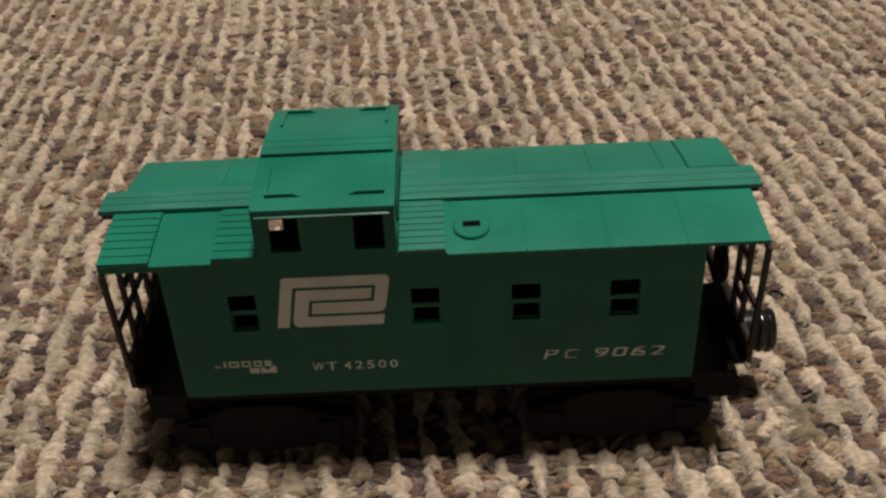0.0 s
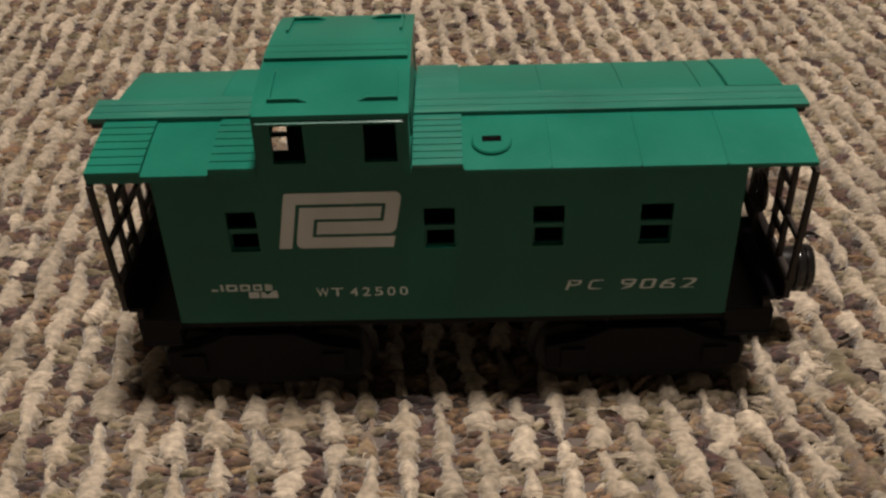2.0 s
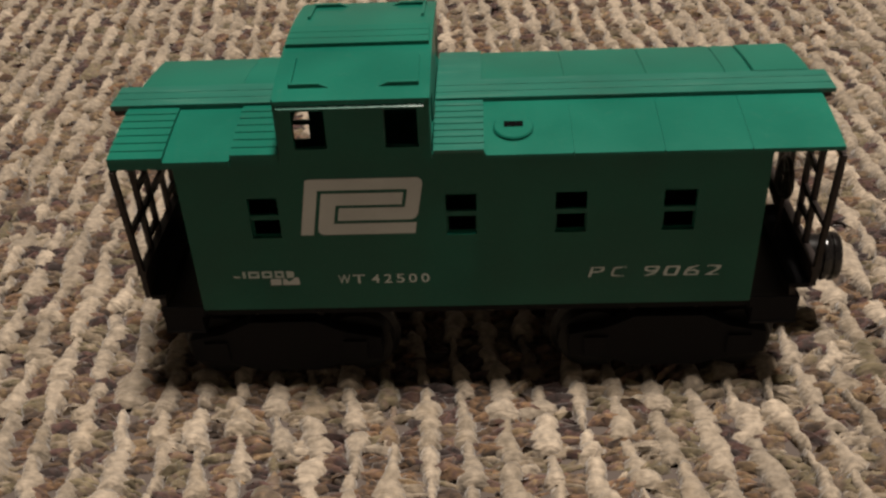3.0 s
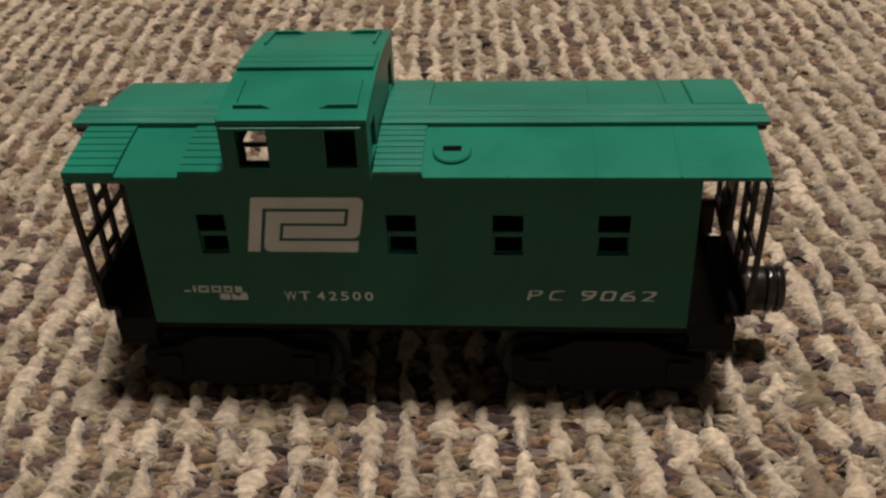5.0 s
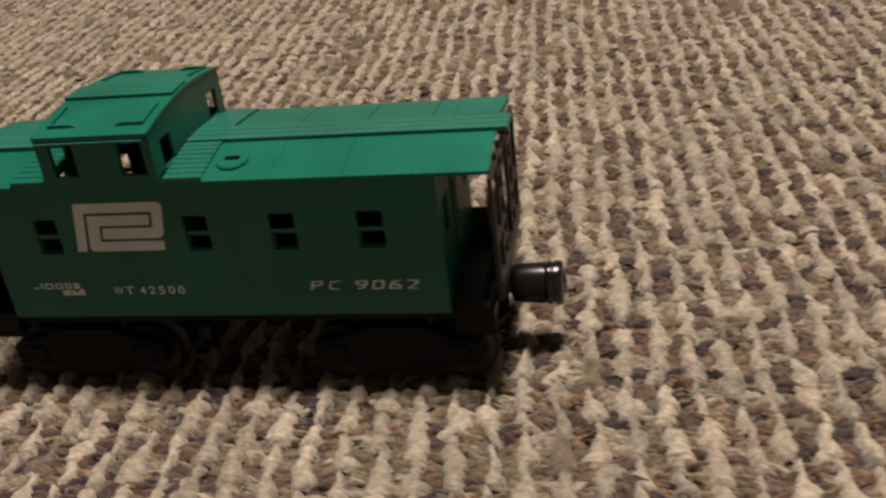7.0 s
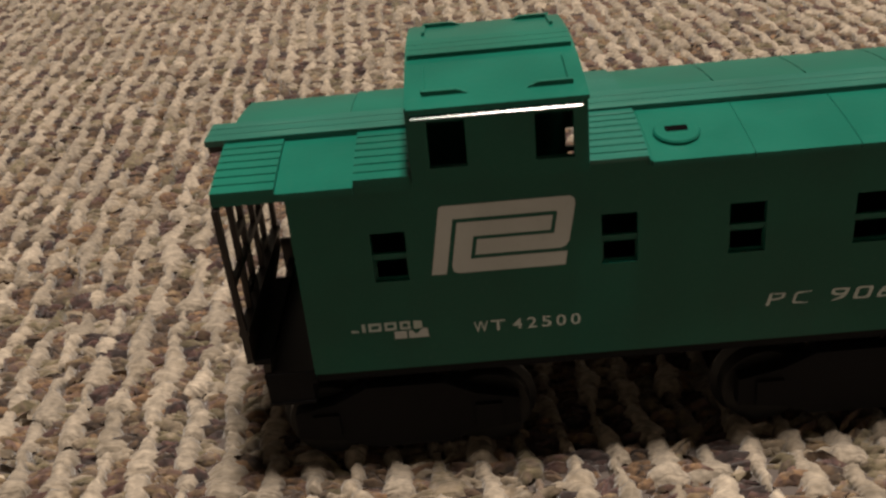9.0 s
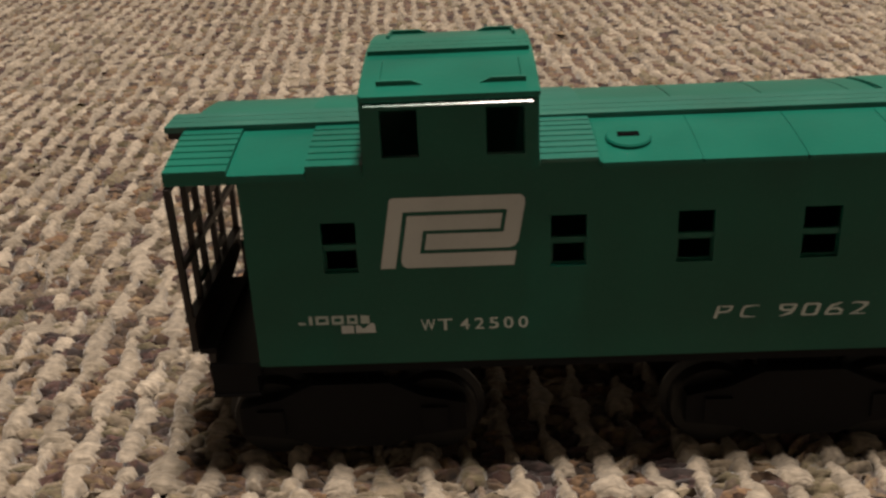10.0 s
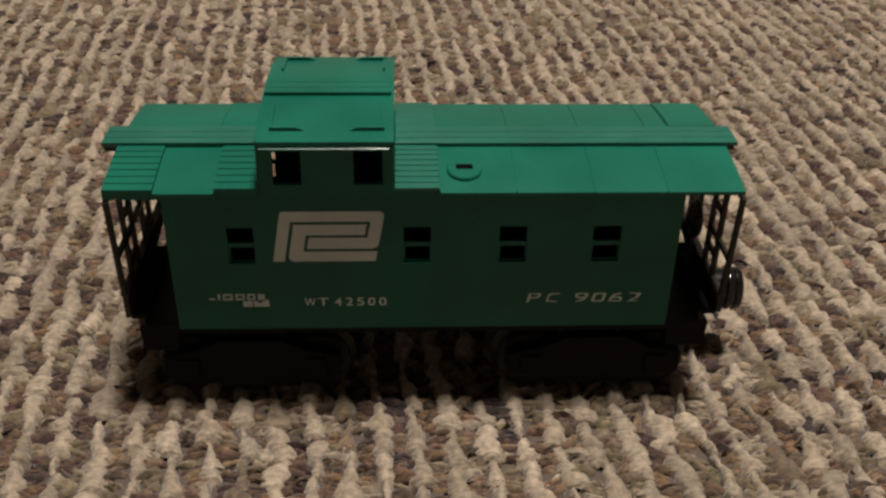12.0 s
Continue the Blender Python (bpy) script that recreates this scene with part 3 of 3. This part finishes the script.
def cupola_details():
    for i in range(3):
        y0 = RB0 + i * (RB1 - RB0) / 3
        part("running_board", box(CUP0 + 0.05, CUP1 - 0.05, y0, y0 + (RB1 - RB0) / 3 - 0.02, CC - 0.05, CC + 0.075, 0.02), GREEN, cupola_roof)

    def z(y):
        return arch(y, CE, CC, 2.85)
    for s in (1, -1):
        # corner rails: a short one along the eave with a slanted inner end, a long one up the slope
        for x0, x1, cut in ((CUP0 + 0.34, CUP0 + 1.24, 1), (CUP1 - 1.12, CUP1 - 0.22, -1)):
            y = 0.17 if s > 0 else 2 * YC - 0.17
            foot = [(x0, 0), (x1, 0), (x1 - (0.24 if cut > 0 else 0), 0.10), (x0 + (0.24 if cut < 0 else 0), 0.10)]
            part("grab_rail", bevel(slab(foot, lambda u, v, w: (u, y - 0.05 + w, z(y) - 0.01 + v), 0.10), 0.018), GREEN, cupola_roof)
        for x in (CUP0 + 0.36, CUP1 - 0.27):
            ya, yb = (0.22, 1.30) if s > 0 else (2 * YC - 0.22, 2 * YC - 1.30)
            part("grab_rail", bar((x, ya, z(ya) + 0.03), (x, yb, z(yb) + 0.03), 0.07, 0.08, b=0.02), GREEN, cupola_roof)


cupola_details()


# ---- printing on the side ----
def on_wall(u, v, w):
    return (u, -0.012 + w, v)


def emblem():
    """Two interlocked bent bands, slanted."""
    k = 0.175

    def slant(pts):
        return [(x + k * (z - 4.87), z) for x, z in pts]
    outer = [(-4.06, 4.87), (-3.755, 4.87), (-3.755, 6.105), (-1.69, 6.105), (-1.66, 6.075), (-1.66, 5.61), (-3.21, 5.61), (-3.21, 5.265), (-1.48, 5.265), (-1.38, 5.31),
             (-1.33, 5.42), (-1.33, 6.22), (-1.36, 6.34), (-1.46, 6.41), (-4.00, 6.41), (-4.06, 6.38)]
    inner = [(-3.66, 6.015), (-3.66, 5.05), (-3.62, 4.93), (-3.52, 4.87), (-1.33, 4.87), (-1.33, 5.18), (-3.295, 5.18), (-3.295, 5.69), (-1.745, 5.69), (-1.745, 6.015)]
    for o in (outer, inner):
        part("emblem_band", slab(slant(o), on_wall, 0.010), INK, near_wall, "pale grey printed band")


emblem()


def lettering(text, x0, x1, z0, z1, slant, gap, mat, weight, square):
    """Built-in font, one wide squared letter after another between x0 and x1."""
    rows, bm = [], bmesh.new()
    for ch in text:
        cu = bpy.data.curves.new("lettering", "FONT")
        cu.body, cu.size, cu.offset, cu.resolution_u = ch, 1.0, weight, 5
        tmp = new("lettering_source", cu)
        me = bpy.data.meshes.new_from_object(tmp.evaluated_get(bpy.context.evaluated_depsgraph_get()))
        bpy.data.objects.remove(tmp)
        rows.append(me)
    wide = ((x1 - x0) - slant * (z1 - z0) - gap * (len(text) - 1)) / len(text)
    for k, me in enumerate(rows):
        co = np.array([v.co[:2] for v in me.vertices])
        lo, hi = co.min(0), co.max(0)
        q = (co - lo) / (hi - lo) * 2 - 1
        # round bowls become rounded squares
        bulge = np.linalg.norm(q, axis=1) / np.maximum(1e-6, (np.abs(q) ** square).sum(1) ** (1 / square))
        q = np.clip(q * bulge[:, None], -1, 1)
        start = len(bm.verts)
        bm.from_mesh(me)
        bm.verts.ensure_lookup_table()
        left = x0 + k * (wide + gap)
        for v, (a, b) in zip(bm.verts[start:], q):
            up = (b + 1) / 2 * (z1 - z0)
            v.co = (left + (a + 1) / 2 * wide + slant * up, -0.012, z0 + up)
        bpy.data.meshes.remove(me)
    part("lettering", bm, mat, near_wall, "worn pale printed lettering")


bpy.context.view_layer.update()
lettering("PC", 2.80, 3.74, 3.47, 3.76, 0.26, 0.20, PRINT, 0.002, 7.0)
lettering("9062", 4.10, 6.02, 3.47, 3.76, 0.26, 0.14, PRINT, 0.002, 7.0)
lettering("WT", -3.30, -2.64, 3.41, 3.67, 0.0, 0.06, PRINT, 0.006, 2.2)
lettering("42500", -2.48, -1.06, 3.41, 3.67, 0.0, 0.11, PRINT, 0.006, 2.2)


def maker_mark():
    """The maker's mark as plain outlined bars and two blocks."""
    x = -5.88
    for wide, hollow in ((0.16, 0), (0.07, 0), (0.27, 1), (0.25, 1), (0.22, 1), (0.18, 0)):
        z0, z1, t = (3.63, 3.69, 0) if wide == 0.16 else (3.62, 3.82, 0.055)
        if hollow:
            bm = panel(x, x + wide, z0, z1, [(x + t, x + wide - t, z0 + t, z1 - t)], on_wall, 0.008)
        else:
            bm = slab([(x, z0), (x + wide, z0), (x + wide, z1 - (0.0 if wide < 0.1 else 0.02)), (x, z1)], on_wall, 0.008)
        part("printed_bar", bm, WORN, near_wall)
        x += wide + 0.07
    part("printed_block", slab([(-4.98, 3.40), (-4.72, 3.40), (-4.72, 3.58), (-4.98, 3.58)], on_wall, 0.008), INK, near_wall)
    part("printed_block", slab([(-4.68, 3.40), (-4.26, 3.40), (-4.28, 3.62), (-4.36, 3.62), (-4.52, 3.49), (-4.60, 3.58), (-4.68, 3.58)], on_wall, 0.008), INK, near_wall)


maker_mark()

# ---- black frame ----
GX = 8.21
chassis = join("chassis", [box(-BX, BX, 0.10, 2 * YC - 0.10, 2.40, 2.635, 0.03), box(-5.2, 5.2, 1.6, 3.3, 2.22, 2.42, 0.04)], MATT, toy, "black plastic underframe")


def join_boxes(list_of):
    bm = bmesh.new()
    for b in list_of:
        add_box(bm, *b)
    return bm


def porch(s):
    end = 7.90 if s < 0 else 8.02
    x0, x1 = sorted((s * (BX + 0.005), s * end))
    part("porch_floor", box(x0, x1, 0.06, 2 * YC - 0.06, 2.42, 2.72, 0.03), BLACK, chassis)
    # added strip in a darker black: shade on the floor's front edge, as colour
    part("porch_shade_strip", box(x0, x1, 0.01, 0.055, 2.42, 2.73, 0.015), MATT, chassis)
    part("porch_plate", box(*sorted((s * (BX + 0.01), s * (8.05 if s < 0 else 8.185))), 2 * YC - 0.12, 2 * YC, 2.44, 3.56, 0.02), BLACK, chassis)
    for y0, y1 in ((-0.02, 0.62), (2 * YC - 0.62, 2 * YC + 0.02)):
        a, c = sorted((s * (BX + 0.10), s * (end - 0.02)))
        # a closed boxed step with a thin tread lip
        part("porch_step", bevel(join_boxes([(a, c, y0 + 0.03, y1 - 0.03, 1.99, 2.42)]), 0.03), MATT, chassis)
        part("tread", box(a - 0.02, c + 0.02, y0, y1, 1.92, 1.985, 0.015), MATT, chassis)


porch(-1)
porch(1)


def end_railing(s):
    """End gate: a solid lower sheet, six posts up to the roof, a waist rail and ladder rungs."""
    gx = GX if s < 0 else GX + 0.12
    xm = s * (gx - 0.07)
    top = 3.80 if s < 0 else 3.56
    # the sheet has its lower far corners cut back
    sheet = [(0.0, 3.06), (3.3, 3.02), (2 * YC, 3.34), (2 * YC, top), (0.0, top)]
    g = part("end_railing", bevel(slab(sheet, lambda u, v, w: (s * (gx - 0.14 + w), u, v), 0.14), 0.03), BLACK, toy, "black plastic end platform railing")
    part("apron", box(*sorted((s * 7.90, s * 7.74)), 0.06, 2 * YC - 0.06, 2.70, 3.02, 0.02), BLACK, g)
    part("corner_plate", box(*sorted((s * (gx - 0.142), s * 8.19)), 2 * YC - 0.11, 2 * YC - 0.01, 2.6, 3.5, 0.01), BLACK, g) if s > 0 else None
    part("shelf", box(*sorted((s * (gx - 0.142), s * 7.70)), 0.03, 3.6, 2.99, 3.12, 0.02), MATT, g)
    part("top_rail", box(*sorted((s * (gx + 0.03), s * (gx - 0.19))), -0.03, 2 * YC + 0.03, top - 0.02, top + 0.10, 0.03), BLACK, g)
    ys = (0.02, 0.94, 1.72, 2.78, 3.56, 2 * YC - 0.02) if s < 0 else (0.02, 1.02, 1.84, 3.06, 3.88, 2 * YC - 0.02)
    for y in ys:
        out = -0.20 if y < 0.5 else 0.20 if y > 4.4 else 0.0
        part("post", bar((xm, y, top + 0.06), (xm, y + out, 6.84 + (0.2 if 0.5 < y < 4.4 else 0.0)), 0.15, 0.13, (1, 0, 0)), BLACK, g)
    part("head_rail", box(*sorted((s * gx, s * (gx - 0.12))), -0.15, 2 * YC + 0.15, 6.74, 6.86, 0.02), BLACK, g)
    waist = 5.04 if s < 0 else 4.84
    levels = [(0, 1, waist), (4, 5, waist), (1, 2, 5.66), (3, 4, 5.66), (1, 2, waist - 0.02), (3, 4, waist - 0.02), (1, 2, 4.26), (3, 4, 4.26), (1, 2, 6.35), (3, 4, 6.35)]
    if s < 0:
        levels.append((2, 3, waist))
    for i, j, z in levels:
        part("rung", box(*sorted((s * (gx - 0.015), s * (gx - 0.125))), ys[i], ys[j], z - 0.08, z + 0.08, 0.02), BLACK, g)
    if s < 0:
        return
    # brake wheel on its staff
    wx, wy, wz = s * (gx - 0.46), 2.10, 4.90
    part("brake_staff", bar((wx, wy, 2.7), (wx, wy, 4.9), 0.1, 0.1, (1, 0, 0)), BLACK, g)
    ring = bmesh.new()
    rows = []
    for i in range(24):
        t = 2 * math.pi * i / 24
        row = []
        for j in range(6):
            p = 2 * math.pi * j / 6
            rad = 0.5 + 0.07 * math.cos(p)
            row.append(ring.verts.new((wx + 0.07 * math.sin(p), wy + rad * math.cos(t), wz + rad * math.sin(t))))
        rows.append(row)
    for i in range(24):
        for j in range(6):
            ring.faces.new([rows[i][j], rows[(i + 1) % 24][j], rows[(i + 1) % 24][(j + 1) % 6], rows[i][(j + 1) % 6]])
    part("brake_wheel", ring, BLACK, g, smooth=60)
    for i in range(3):
        t = math.pi * i / 3
        part("spoke", bar((wx, wy - 0.5 * math.cos(t), wz - 0.5 * math.sin(t)), (wx, wy + 0.5 * math.cos(t), wz + 0.5 * math.sin(t)), 0.08, 0.08, (1, 0, 0)), BLACK, g)


end_railing(-1)
end_railing(1)


def coupler():
    c = part("coupler", box(6.9, 8.75, 2.35, 3.0, 1.85, 2.35, 0.08), BLACK, toy, "shiny black knuckle coupler")
    # a drum lying along the car, with a groove and a rim at its outer end
    turn = Matrix.Translation((0, 2.60, 2.06)) @ Matrix.Rotation(radians(90), 4, "Y") @ Matrix.Diagonal((0.98, 0.84, 1, 1))
    part("knuckle", lathe([(0.30, 8.18), (0.50, 8.20), (0.60, 8.30), (0.64, 8.52), (0.665, 9.16), (0.655, 9.22), (0.60, 9.24), (0.56, 9.27)], turn, 36), SATIN_BLACK, c, smooth=40)
    part("collar", lathe([(0.40, 9.25), (0.66, 9.27), (0.70, 9.32), (0.70, 9.40), (0.665, 9.44), (0.665, 9.50), (0.71, 9.54), (0.715, 9.66), (0.66, 9.74), (0.48, 9.78), (0.10, 9.79)], turn, 36), GLOSS_BLACK, c, smooth=40)
    part("knuckle_lip", box(9.76, 9.84, 2.5, 2.9, 1.72, 2.28, 0.03), GLOSS_BLACK, c)


coupler()


def truck(cx):
    t = part("truck", box(cx - 0.7, cx + 0.7, 0.75, 2 * YC - 0.75, 1.55, 2.05, 0.06), MATT, toy, "black four-wheel truck")
    for y0, y1 in ((0.28, 0.62), (2 * YC - 0.62, 2 * YC - 0.28)):
        out = [(-2.52, 0.72), (-1.45, 0.58), (-0.85, 0.33), (0.85, 0.33), (1.45, 0.58), (2.52, 0.72), (2.52, 1.40), (1.6, 1.60), (0.85, 1.97), (-0.85, 1.97), (-1.6, 1.60), (-2.52, 1.40)]
        part("side_frame", bevel(slab([(cx + u, v) for u, v in out], lambda u, v, w: (u, y0 + w, v), y1 - y0), 0.04), MATT, t)
        for dx in (-1.83, 1.83):
            yj = y0 - 0.08 if y0 < YC else y1 - 0.12
            part("journal_box", box(cx + dx - 0.3, cx + dx + 0.3, yj, yj + 0.2, 0.75, 1.35, 0.05), MATT, t)
    for dx in (-1.83, 1.83):
        part("axle", lathe([(0.12, 0.3), (0.12, 2 * YC - 0.3)], Matrix.Translation((cx + dx, 0, 0.85)) @ Matrix.Rotation(radians(-90), 4, "X"), 12), STEEL, t, smooth=50)
        for y, s in ((0.72, 1), (2 * YC - 0.72, -1)):
            m = Matrix.Translation((cx + dx, y, 0.85)) @ Matrix.Rotation(radians(-90 * s), 4, "X")
            part("wheel", lathe([(0.5, 0.05), (0.75, 0.0), (0.93, 0.0), (0.95, 0.05), (0.96, 0.34), (1.12, 0.42), (1.12, 0.5), (0.5, 0.5)], m, 32), STEEL, t, smooth=40)


truck(-4.95)
truck(4.95)
